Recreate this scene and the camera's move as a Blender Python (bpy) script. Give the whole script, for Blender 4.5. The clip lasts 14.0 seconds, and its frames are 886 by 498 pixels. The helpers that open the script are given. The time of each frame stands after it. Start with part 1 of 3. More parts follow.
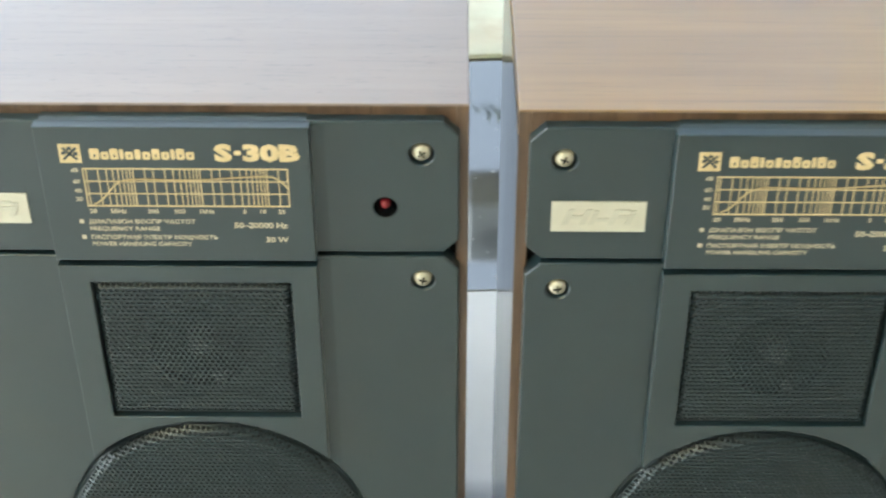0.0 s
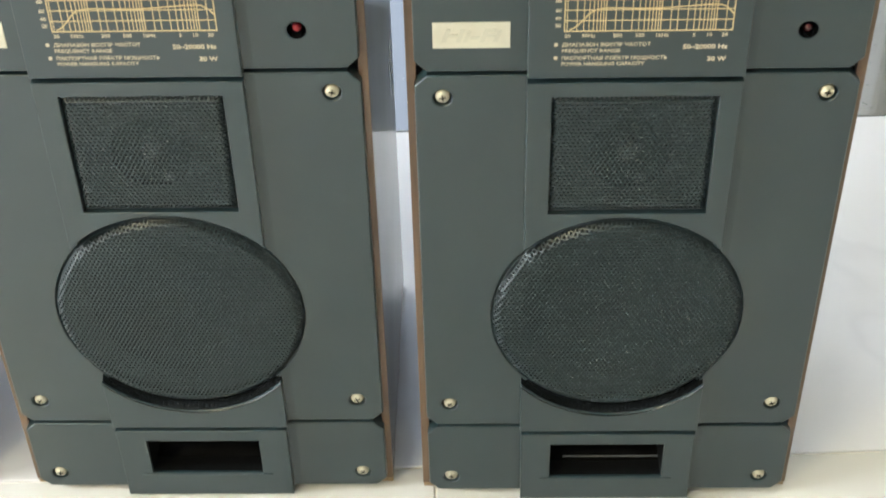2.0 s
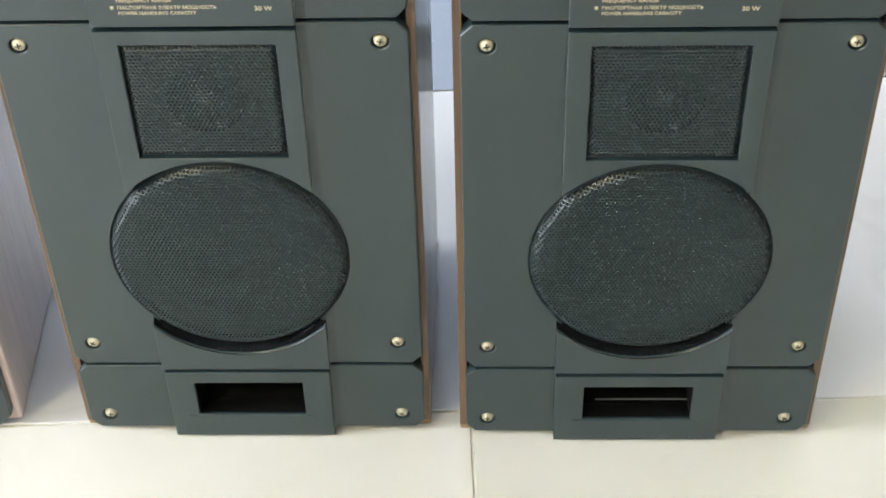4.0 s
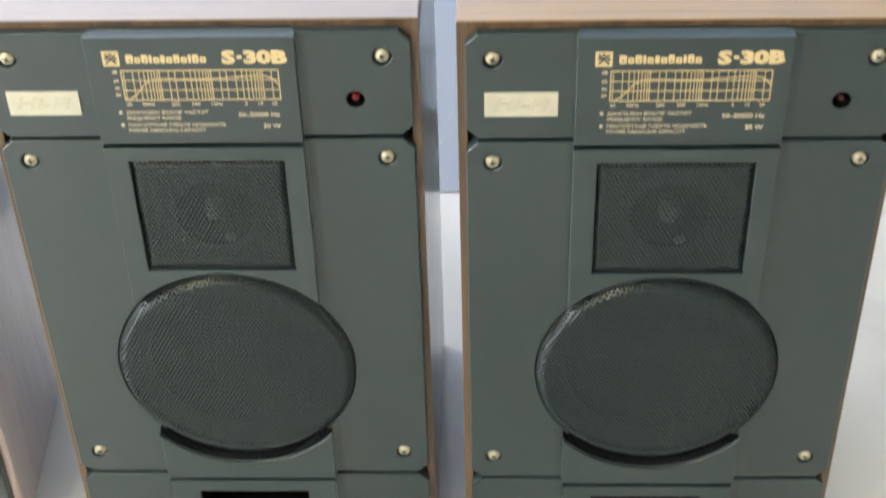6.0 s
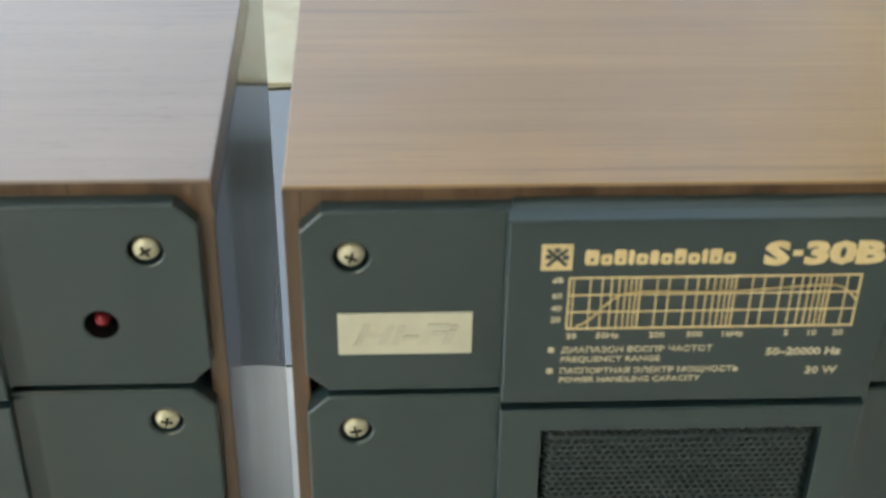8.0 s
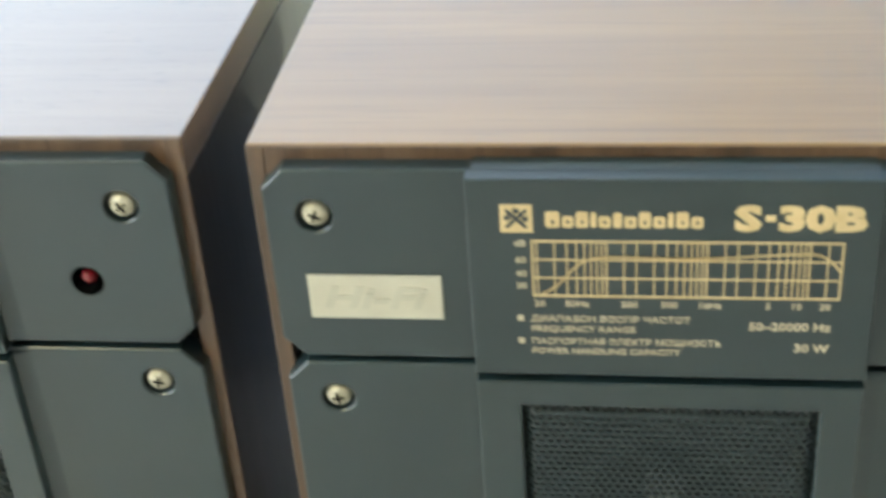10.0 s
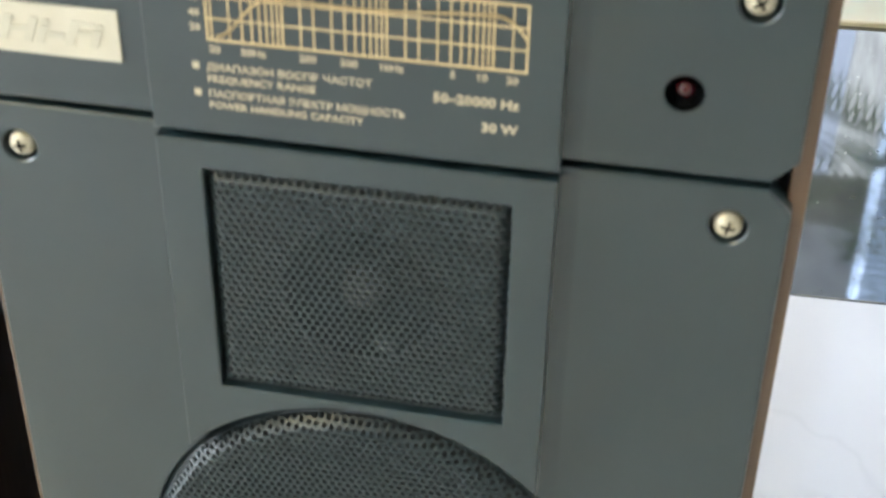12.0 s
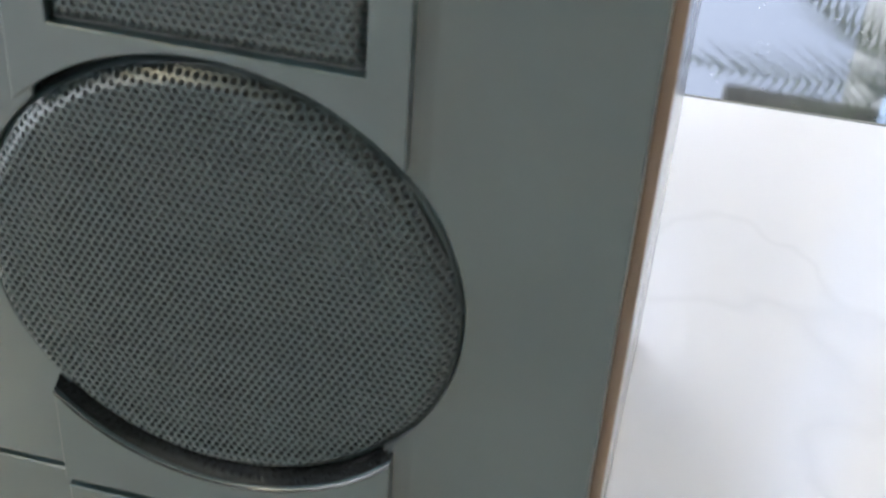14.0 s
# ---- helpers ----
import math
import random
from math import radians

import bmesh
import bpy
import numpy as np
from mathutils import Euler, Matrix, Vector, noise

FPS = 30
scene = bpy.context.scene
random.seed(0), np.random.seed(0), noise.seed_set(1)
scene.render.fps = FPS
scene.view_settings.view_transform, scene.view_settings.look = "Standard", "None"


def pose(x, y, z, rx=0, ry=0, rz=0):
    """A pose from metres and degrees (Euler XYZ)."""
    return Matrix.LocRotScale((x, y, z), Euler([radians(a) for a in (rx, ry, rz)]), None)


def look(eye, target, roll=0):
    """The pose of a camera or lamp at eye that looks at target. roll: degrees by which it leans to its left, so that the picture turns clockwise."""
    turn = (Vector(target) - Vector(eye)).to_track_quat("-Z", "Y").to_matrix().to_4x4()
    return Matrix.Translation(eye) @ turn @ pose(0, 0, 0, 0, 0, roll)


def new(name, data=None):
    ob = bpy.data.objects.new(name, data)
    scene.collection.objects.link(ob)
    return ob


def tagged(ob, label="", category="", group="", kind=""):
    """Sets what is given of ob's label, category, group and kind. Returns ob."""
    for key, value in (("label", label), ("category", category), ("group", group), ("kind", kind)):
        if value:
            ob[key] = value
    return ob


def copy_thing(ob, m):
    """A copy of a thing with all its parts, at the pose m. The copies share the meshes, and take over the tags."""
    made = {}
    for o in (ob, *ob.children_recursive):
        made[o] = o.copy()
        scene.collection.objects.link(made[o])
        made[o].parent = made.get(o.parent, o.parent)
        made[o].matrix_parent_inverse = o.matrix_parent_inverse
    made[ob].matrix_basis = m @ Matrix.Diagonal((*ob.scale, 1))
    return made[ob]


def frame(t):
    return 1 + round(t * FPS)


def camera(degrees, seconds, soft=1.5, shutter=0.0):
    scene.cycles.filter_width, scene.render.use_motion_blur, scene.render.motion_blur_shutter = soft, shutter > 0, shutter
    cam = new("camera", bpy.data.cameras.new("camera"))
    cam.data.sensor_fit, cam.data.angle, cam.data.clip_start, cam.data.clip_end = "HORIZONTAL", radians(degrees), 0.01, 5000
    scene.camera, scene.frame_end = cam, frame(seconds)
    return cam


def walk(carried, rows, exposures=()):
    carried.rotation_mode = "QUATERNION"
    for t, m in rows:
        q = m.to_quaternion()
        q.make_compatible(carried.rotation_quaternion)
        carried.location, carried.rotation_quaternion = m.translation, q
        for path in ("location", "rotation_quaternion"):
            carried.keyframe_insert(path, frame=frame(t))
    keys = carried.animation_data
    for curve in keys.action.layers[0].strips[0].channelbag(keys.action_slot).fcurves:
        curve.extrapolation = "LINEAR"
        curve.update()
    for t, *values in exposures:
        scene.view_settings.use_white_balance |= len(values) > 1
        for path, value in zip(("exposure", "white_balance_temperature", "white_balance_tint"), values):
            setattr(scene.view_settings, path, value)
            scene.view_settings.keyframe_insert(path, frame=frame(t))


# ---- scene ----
cam = camera(34.0, 14.0, 1.8, 0.5)
PATH = [
    (0, (-0.0248, -0.4551, 0.6291), (-0.0399, 1.1743, -0.5307), -0.05),
    (0.5, (-0.0094, -0.481, 0.6497), (0.0043, 1.1338, -0.5301), 0.45),
    (1, (0.008, -0.5233, 0.6611), (0.0163, 1.0634, -0.5564), 0.15),
    (1.5, (0.0231, -0.5626, 0.6779), (0.0078, 0.9898, -0.5829), -0.21),
    (1.8, (0.0194, -0.5809, 0.6744), (0.0044, 0.9739, -0.5836), -0.43),
    (1.9, (0.0262, -0.5727, 0.6735), (-0.0054, 0.9685, -0.6008), -1.14),
    (2, (0.0309, -0.5735, 0.6736), (-0.0132, 0.9583, -0.6116), -1.45),
    (2.3, (0.0363, -0.5753, 0.6664), (-0.0255, 0.9415, -0.6357), -1.77),
    (2.5, (0.0276, -0.5746, 0.6618), (-0.0167, 0.9313, -0.6536), -1.79),
    (3, (0.0194, -0.5927, 0.6673), (-0.0295, 0.9056, -0.6566), -1.63),
    (3.2, (0.016, -0.602, 0.6751), (-0.038, 0.8971, -0.6477), -1.59),
    (5.3, (0.014, -0.6096, 0.6848), (-0.0458, 0.9333, -0.5864), -1.67),
    (5.5, (0.0161, -0.6076, 0.688), (-0.0456, 0.9404, -0.5767), -1.77),
    (5.7, (0.0126, -0.6075, 0.6898), (-0.0449, 0.9504, -0.5631), -1.65),
    (6, (0.0158, -0.6003, 0.6965), (-0.0527, 0.9805, -0.5268), -1.72),
    (6.3, (0.024, -0.5752, 0.6908), (-0.087, 1.0449, -0.4766), -2.51),
    (6.5, (0.0027, -0.5327, 0.6719), (-0.0346, 1.1157, -0.46), -2.12),
    (6.8, (-0.0138, -0.4645, 0.652), (0.1074, 1.2136, -0.4294), -2.02),
    (7, (-0.024, -0.4135, 0.6387), (0.1146, 1.2608, -0.4464), -3.23),
    (7.2, (-0.0364, -0.3756, 0.6255), (0.1773, 1.2773, -0.4801), -0.59),
    (7.5, (-0.0026, -0.3271, 0.5859), (0.1974, 1.3242, -0.5247), 0.05),
    (7.7, (0.0114, -0.3038, 0.5678), (0.1696, 1.3262, -0.5803), 0.79),
    (9.8, (0.092, -0.3139, 0.5455), (-0.1786, 1.3481, -0.5337), -4.78),
    (10, (0.0993, -0.3097, 0.5371), (-0.1716, 1.3519, -0.5425), -4.48),
    (10.5, (0.1231, -0.3059, 0.524), (-0.1195, 1.3637, -0.5501), -2.64),
    (11, (0.1566, -0.3003, 0.5102), (-0.0921, 1.3653, -0.5687), -1.49),
    (11.5, (0.1788, -0.3, 0.497), (-0.0984, 1.3446, -0.6069), -0.57),
    (12, (0.1866, -0.2982, 0.4777), (-0.1291, 1.3236, -0.6492), 0.98),
    (12.5, (0.1955, -0.2862, 0.4548), (-0.1184, 1.3162, -0.7001), 2.03),
    (13, (0.2068, -0.2802, 0.4294), (-0.0883, 1.3126, -0.7437), 3.26),
    (13.3, (0.2051, -0.2756, 0.4282), (-0.0527, 1.2833, -0.7979), 4.15),
    (13.5, (0.2149, -0.2772, 0.4098), (-0.0816, 1.3048, -0.7775), 3.72),
    (14, (0.2215, -0.2812, 0.3907), (-0.0831, 1.2761, -0.8267), 4.27),
]
cam.data.dof.use_dof, cam.data.dof.focus_distance, cam.data.dof.aperture_fstop = True, 0.85, 36.0
walk(cam, [(t, look(eye, target, roll)) for t, eye, target, roll in PATH],
     [(0, 2.84, 5650, -2), (2.5, 3.02, 5800, 4), (5.3, 2.94, 5600, 5), (6.2, 2.95, 5950, 3), (6.8, 2.4, 5850, -2), (7.5, 2.35, 5850, -2), (9.8, 2.66, 5700, -2), (11.5, 3.02, 5600, 3), (12.5, 3.14, 5650, 8), (14, 3.28, 5650, 9)])
SKY_STRENGTH = 0.15
LAMP_GLOW = 12.0
# ---- light ----
world = bpy.data.worlds.new("sky")
scene.world = world
world.use_nodes = True
wn = world.node_tree.nodes
sky = wn.new("ShaderNodeTexSky")
sky.sky_type, sky.sun_disc = "NISHITA", False
sky.sun_elevation, sky.sun_rotation = radians(45), radians(-95)
sky.air_density, sky.dust_density, sky.ozone_density = 0.45, 6.0, 0.2
haze = wn.new("ShaderNodeHueSaturation")
haze.inputs["Saturation"].default_value = 0.42
world.node_tree.links.new(sky.outputs[0], haze.inputs["Color"])
world.node_tree.links.new(haze.outputs[0], wn["Background"].inputs[0])
wn["Background"].inputs[1].default_value = SKY_STRENGTH
sun = new("sun", bpy.data.lights.new("sun", "SUN"))
sun.data.energy, sun.data.angle, sun.data.color = 0.75, radians(10), (1, 0.97, 0.92)
sun.matrix_world = look((-7.04, -0.62, 7.07), (0, 0, 0))


# ---- materials ----
def material(name):
    m = bpy.data.materials.new(name)
    m.use_nodes = True
    n = m.node_tree.nodes
    return m, n, m.node_tree.links, n["Principled BSDF"]


def textured(name, dark, light, scale, rough, bump=0.0, bump_scale=400.0, stretch=(1, 1, 1), detail=6.0, metal=0.0, spread=(0.3, 0.7), rough_spread=0.08, coat=0.0):
    """Two-tone noise at one scale, fine relief and uneven gloss at others."""
    m, n, l, p = material(name)
    co, mp = n.new("ShaderNodeTexCoord"), n.new("ShaderNodeMapping")
    mp.inputs["Scale"].default_value = stretch
    l.new(co.outputs["Object"], mp.inputs[0])
    a, ramp = n.new("ShaderNodeTexNoise"), n.new("ShaderNodeValToRGB")
    a.inputs["Scale"].default_value, a.inputs["Detail"].default_value = scale, detail
    l.new(mp.outputs[0], a.inputs[0])
    ramp.color_ramp.elements[0].position, ramp.color_ramp.elements[1].position = spread
    ramp.color_ramp.elements[0].color, ramp.color_ramp.elements[1].color = (*dark, 1), (*light, 1)
    l.new(a.outputs[0], ramp.inputs[0])
    l.new(ramp.outputs[0], p.inputs["Base Color"])
    b, r = n.new("ShaderNodeTexNoise"), n.new("ShaderNodeMapRange")
    b.inputs["Scale"].default_value, b.inputs["Detail"].default_value = scale * 3.1, 4
    l.new(co.outputs["Object"], b.inputs[0])
    r.inputs["To Min"].default_value, r.inputs["To Max"].default_value = max(rough - rough_spread, 0.02), rough + rough_spread
    l.new(b.outputs[0], r.inputs[0])
    l.new(r.outputs[0], p.inputs["Roughness"])
    p.inputs["Metallic"].default_value = metal
    p.inputs["Coat Weight"].default_value = coat
    p.inputs["Coat Roughness"].default_value = 0.12
    if bump:
        c, bp = n.new("ShaderNodeTexNoise"), n.new("ShaderNodeBump")
        c.inputs["Scale"].default_value, c.inputs["Detail"].default_value = bump_scale, 3
        l.new(mp.outputs[0], c.inputs[0])
        bp.inputs["Strength"].default_value, bp.inputs["Distance"].default_value = bump, 0.0006
        l.new(c.outputs[0], bp.inputs["Height"])
        l.new(bp.outputs[0], p.inputs["Normal"])
    return m


def veneer(name, tones, rough, along, coat=0.6, coat_rough=0.2, coat_ior=1.6, relief=0.25, flecks=None, fleck_depth=0.5):
    """Wood veneer: long streaks, pores and a broad drift of tone, with a lacquer coat. along: the scale per axis."""
    m, n, l, p = material(name)
    co = n.new("ShaderNodeTexCoord")
    mp = n.new("ShaderNodeMapping")
    mp.inputs["Scale"].default_value = along
    l.new(co.outputs["Object"], mp.inputs[0])
    streak = n.new("ShaderNodeTexNoise")
    streak.inputs["Scale"].default_value, streak.inputs["Detail"].default_value, streak.inputs["Distortion"].default_value = 9, 8, 0.6
    pores = n.new("ShaderNodeTexNoise")
    pores.inputs["Scale"].default_value, pores.inputs["Detail"].default_value = 42, 4
    drift = n.new("ShaderNodeTexNoise")
    drift.inputs["Scale"].default_value = 9
    l.new(mp.outputs[0], streak.inputs[0])
    l.new(mp.outputs[0], pores.inputs[0])
    l.new(co.outputs["Object"], drift.inputs[0])
    ramp = n.new("ShaderNodeValToRGB")
    e = ramp.color_ramp.elements
    e[0].position, e[0].color, e[1].position, e[1].color = 0.32, (*tones[0], 1), 0.66, (*tones[2], 1)
    mid = e.new(0.5)
    mid.color = (*tones[1], 1)
    l.new(streak.outputs[0], ramp.inputs[0])
    mix, pr = n.new("ShaderNodeMixRGB"), n.new("ShaderNodeValToRGB")
    mix.blend_type, mix.inputs[0].default_value = "MULTIPLY", 0.5
    pr.color_ramp.elements[0].position, pr.color_ramp.elements[0].color = 0.30, (0.35, 0.3, 0.28, 1)
    pr.color_ramp.elements[1].position = 0.40
    l.new(pores.outputs[0], pr.inputs[0])
    l.new(ramp.outputs[0], mix.inputs[1])
    l.new(pr.outputs[0], mix.inputs[2])
    colour = mix.outputs[0]
    if flecks:
        # sparse dark grain lines or short flecks, and broad bands of tone
        fm, fn, fr, fx = n.new("ShaderNodeMapping"), n.new("ShaderNodeTexNoise"), n.new("ShaderNodeValToRGB"), n.new("ShaderNodeMixRGB")
        fm.inputs["Scale"].default_value = flecks
        l.new(co.outputs["Object"], fm.inputs[0])
        l.new(fm.outputs[0], fn.inputs[0])
        fn.inputs["Scale"].default_value, fn.inputs["Detail"].default_value, fn.inputs["Distortion"].default_value = 9, 3, 0.8
        fr.color_ramp.elements[0].position, fr.color_ramp.elements[1].position = 0.60, 0.70
        fr.color_ramp.elements[0].color, fr.color_ramp.elements[1].color = (1, 1, 1, 1), (0.42, 0.36, 0.32, 1)
        l.new(fn.outputs[0], fr.inputs[0])
        fx.blend_type, fx.inputs[0].default_value = "MULTIPLY", fleck_depth
        l.new(colour, fx.inputs[1])
        l.new(fr.outputs[0], fx.inputs[2])
        bandn, bandr, bandx = n.new("ShaderNodeTexNoise"), n.new("ShaderNodeValToRGB"), n.new("ShaderNodeMixRGB")
        bandm = n.new("ShaderNodeMapping")
        bandm.inputs["Scale"].default_value = (0.8, 4, 4)
        l.new(co.outputs["Object"], bandm.inputs[0])
        l.new(bandm.outputs[0], bandn.inputs[0])
        bandn.inputs["Scale"].default_value, bandn.inputs["Detail"].default_value = 6, 2
        bandr.color_ramp.elements[0].position, bandr.color_ramp.elements[1].position = 0.35, 0.65
        bandr.color_ramp.elements[0].color = (0.74, 0.70, 0.66, 1)
        l.new(bandn.outputs[0], bandr.inputs[0])
        bandx.blend_type, bandx.inputs[0].default_value = "MULTIPLY", 0.8
        l.new(fx.outputs[0], bandx.inputs[1])
        l.new(bandr.outputs[0], bandx.inputs[2])
        colour = bandx.outputs[0]
    l.new(colour, p.inputs["Base Color"])
    r = n.new("ShaderNodeMapRange")
    r.inputs["To Min"].default_value, r.inputs["To Max"].default_value = rough - 0.08, rough + 0.1
    l.new(drift.outputs[0], r.inputs[0])
    l.new(r.outputs[0], p.inputs["Roughness"])
    bp = n.new("ShaderNodeBump")
    bp.inputs["Strength"].default_value, bp.inputs["Distance"].default_value = relief, 0.0003
    p.inputs["Coat Weight"].default_value, p.inputs["Coat Roughness"].default_value, p.inputs["Coat IOR"].default_value = coat, coat_rough, coat_ior
    l.new(pores.outputs[0], bp.inputs["Height"])
    l.new(bp.outputs[0], p.inputs["Normal"])
    return m


def veined(name, base, vein, scale, rough, width=0.03, amount=0.6, patch=None):
    """Polished stone or printed tile with thin wandering veins and faint clouds."""
    m, n, l, p = material(name)
    co, warp, add = n.new("ShaderNodeTexCoord"), n.new("ShaderNodeTexNoise"), n.new("ShaderNodeMixRGB")
    warp.inputs["Scale"].default_value, warp.inputs["Detail"].default_value = scale * 0.8, 5
    add.blend_type, add.inputs[0].default_value = "ADD", 0.5
    l.new(co.outputs["Object"], warp.inputs[0])
    l.new(co.outputs["Object"], add.inputs[1])
    l.new(warp.outputs["Color"], add.inputs[2])
    v = n.new("ShaderNodeTexNoise")
    v.inputs["Scale"].default_value, v.inputs["Detail"].default_value = scale, 2
    l.new(add.outputs[0], v.inputs[0])
    ramp = n.new("ShaderNodeValToRGB")
    e = ramp.color_ramp.elements
    e[0].position, e[1].position = 0.5 - width, 0.5 + width
    e[0].color = e[1].color = (0, 0, 0, 1)
    e.new(0.5).color = (1, 1, 1, 1)
    l.new(v.outputs[0], ramp.inputs[0])
    broad = n.new("ShaderNodeTexNoise")
    broad.inputs["Scale"].default_value, broad.inputs["Detail"].default_value = scale * 0.7, 4
    l.new(co.outputs["Object"], broad.inputs[0])
    br = n.new("ShaderNodeValToRGB")
    br.color_ramp.elements[0].position, br.color_ramp.elements[1].position = 0.42, 0.68
    l.new(broad.outputs[0], br.inputs[0])
    tone = n.new("ShaderNodeMixRGB")
    tone.inputs[1].default_value = (*base, 1)
    tone.inputs[2].default_value = (*(patch or [c * 0.93 for c in base]), 1)
    l.new(br.outputs[0], tone.inputs[0])
    k = n.new("ShaderNodeMath")
    k.operation = "MULTIPLY"
    l.new(ramp.outputs[0], k.inputs[0])
    k2 = n.new("ShaderNodeMath")
    k2.operation, k2.inputs[1].default_value = "MULTIPLY", amount
    l.new(broad.outputs[0], k.inputs[1])
    l.new(k.outputs[0], k2.inputs[0])
    mix = n.new("ShaderNodeMixRGB")
    mix.inputs[2].default_value = (*vein, 1)
    l.new(k2.outputs[0], mix.inputs[0])
    l.new(tone.outputs[0], mix.inputs[1])
    l.new(mix.outputs[0], p.inputs["Base Color"])
    r = n.new("ShaderNodeMapRange")
    r.inputs["To Min"].default_value, r.inputs["To Max"].default_value = rough * 0.6, rough * 1.5
    l.new(broad.outputs[0], r.inputs[0])
    l.new(r.outputs[0], p.inputs["Roughness"])
    return m


def sparkling_granite():
    """Polished black granite with silvery flakes."""
    m, n, l, p = material("black_granite")
    co, vo, ramp = n.new("ShaderNodeTexCoord"), n.new("ShaderNodeTexVoronoi"), n.new("ShaderNodeValToRGB")
    vo.inputs["Scale"].default_value, vo.inputs["Randomness"].default_value = 620, 1
    l.new(co.outputs["Object"], vo.inputs[0])
    sep = n.new("ShaderNodeSeparateColor")
    l.new(vo.outputs["Color"], sep.inputs[0])
    e = ramp.color_ramp.elements
    e[0].position, e[0].color, e[1].position, e[1].color = 0.988, (0.030, 0.032, 0.033, 1), 1.0, (0.22, 0.22, 0.21, 1)
    no, mix = n.new("ShaderNodeTexNoise"), n.new("ShaderNodeMixRGB")
    no.inputs["Scale"].default_value, no.inputs["Detail"].default_value = 60, 5
    l.new(co.outputs["Object"], no.inputs[0])
    l.new(sep.outputs[0], ramp.inputs[0])
    mix.blend_type, mix.inputs[0].default_value = "MULTIPLY", 0.6
    l.new(ramp.outputs[0], mix.inputs[1])
    l.new(no.outputs["Fac"], mix.inputs[2])
    l.new(mix.outputs[0], p.inputs["Base Color"])
    p.inputs["Roughness"].default_value = 0.035
    p.inputs["IOR"].default_value = 2.7
    return m


PLASTIC = textured("black_moulded_plastic", (0.0105, 0.0225, 0.0275), (0.0140, 0.0270, 0.0325), 30, 0.30, 0.0, 1800, rough_spread=0.03)
PLASTIC.node_tree.nodes["Principled BSDF"].inputs["IOR"].default_value = 1.68
MESH_PAINT = textured("black_painted_steel", (0.0120, 0.0210, 0.0240), (0.018, 0.0290, 0.0330), 120, 0.34, 0.0)
# near-black, with the shade of gaps and recesses put into the colour
VOID = textured("recess_black", (0.0025, 0.0025, 0.003), (0.005, 0.005, 0.005), 40, 0.85)
CONE = textured("dark_grey_cone", (0.016, 0.018, 0.019), (0.024, 0.027, 0.028), 60, 0.7)
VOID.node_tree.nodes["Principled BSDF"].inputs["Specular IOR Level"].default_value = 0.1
GOLD = textured("gold_print", (0.54, 0.41, 0.21), (0.63, 0.49, 0.27), 300, 0.5)
CREAM_PRINT = textured("cream_print", (0.46, 0.39, 0.27), (0.56, 0.48, 0.35), 300, 0.5)
BADGE = textured("pale_gold_foil", (0.50, 0.47, 0.38), (0.57, 0.54, 0.44), 90, 0.34, 0.1, 900, metal=0.25)
STEEL = textured("yellowed_zinc", (0.34, 0.31, 0.22), (0.58, 0.54, 0.42), 400, 0.36, 0.2, 1500, metal=0.4)
CHROME = textured("bright_metal", (0.55, 0.55, 0.55), (0.7, 0.7, 0.7), 300, 0.25, metal=1.0)
GREY_DOME = textured("dark_grey_plate", (0.055, 0.058, 0.059), (0.075, 0.079, 0.080), 120, 0.5)
PALE_DOME = textured("pale_grey_dome", (0.22, 0.23, 0.225), (0.28, 0.29, 0.285), 120, 0.5)
# the badge's foil, darkened by the shade that marks the embossed letters
BADGE_SHADED = textured("shaded_gold_foil", (0.45, 0.43, 0.35), (0.52, 0.50, 0.41), 90, 0.42, metal=0.25)
CHALK = textured("white_chalk", (0.72, 0.72, 0.7), (0.85, 0.85, 0.83), 900, 0.9)
HOSE = textured("green_plastic", (0.18, 0.66, 0.03), (0.25, 0.80, 0.05), 90, 0.35)
WOOD = veneer("walnut_veneer", ((0.220, 0.119, 0.027), (0.242, 0.134, 0.033), (0.262, 0.149, 0.039)), 0.4, (0.55, 24, 24), 1.0, 0.31, 1.62, 0.03, (0.45, 16, 16), 0.5)
# the same walnut on upright front edges, their lesser light put into the tone
WOOD_SHADED = veneer("walnut_veneer_shaded", ((0.060, 0.033, 0.017), (0.100, 0.057, 0.030), (0.135, 0.080, 0.043)), 0.4, (14, 14, 0.6), 0.3, 0.2)
# side boards: glossy coat over about a tenth of the top's tone
SIDE_DARK = veneer("dark_glossy_veneer", ((0.014, 0.009, 0.006), (0.022, 0.014, 0.010), (0.034, 0.022, 0.016)), 0.3, (14, 14, 0.6), 0.65, 0.06, 1.36)
# walnut of the left top, its whitish sky sheen put into greyer tones
WOOD_SHEEN = veneer("sheen_greyed_walnut", ((0.172, 0.111, 0.072), (0.185, 0.122, 0.081), (0.198, 0.133, 0.088)), 0.38, (0.6, 22, 22), 1.0, 0.28, 1.78, 0.03, (13, 85, 34), 0.6)
PINK_WOOD = veneer("rosy_veneer", ((0.60, 0.47, 0.43), (0.64, 0.51, 0.47), (0.68, 0.55, 0.51)), 0.3, (14, 14, 0.6), 0.6, 0.08, 1.6, 0.05)
# the white tile again; its cream tint is the warm light in front
WARM_LIT_TILE = veined("warm_lit_tile", (0.50, 0.486, 0.445), (0.44, 0.40, 0.33), 5, 0.16, 0.02, 0.25)
WHITE_TILE = veined("white_veined_tile", (0.58, 0.574, 0.586), (0.38, 0.38, 0.40), 3.2, 0.11, 0.016, 0.36)
GROUT = textured("grey_grout", (0.58, 0.56, 0.50), (0.66, 0.63, 0.56), 200, 0.9)
GRANITE = sparkling_granite()
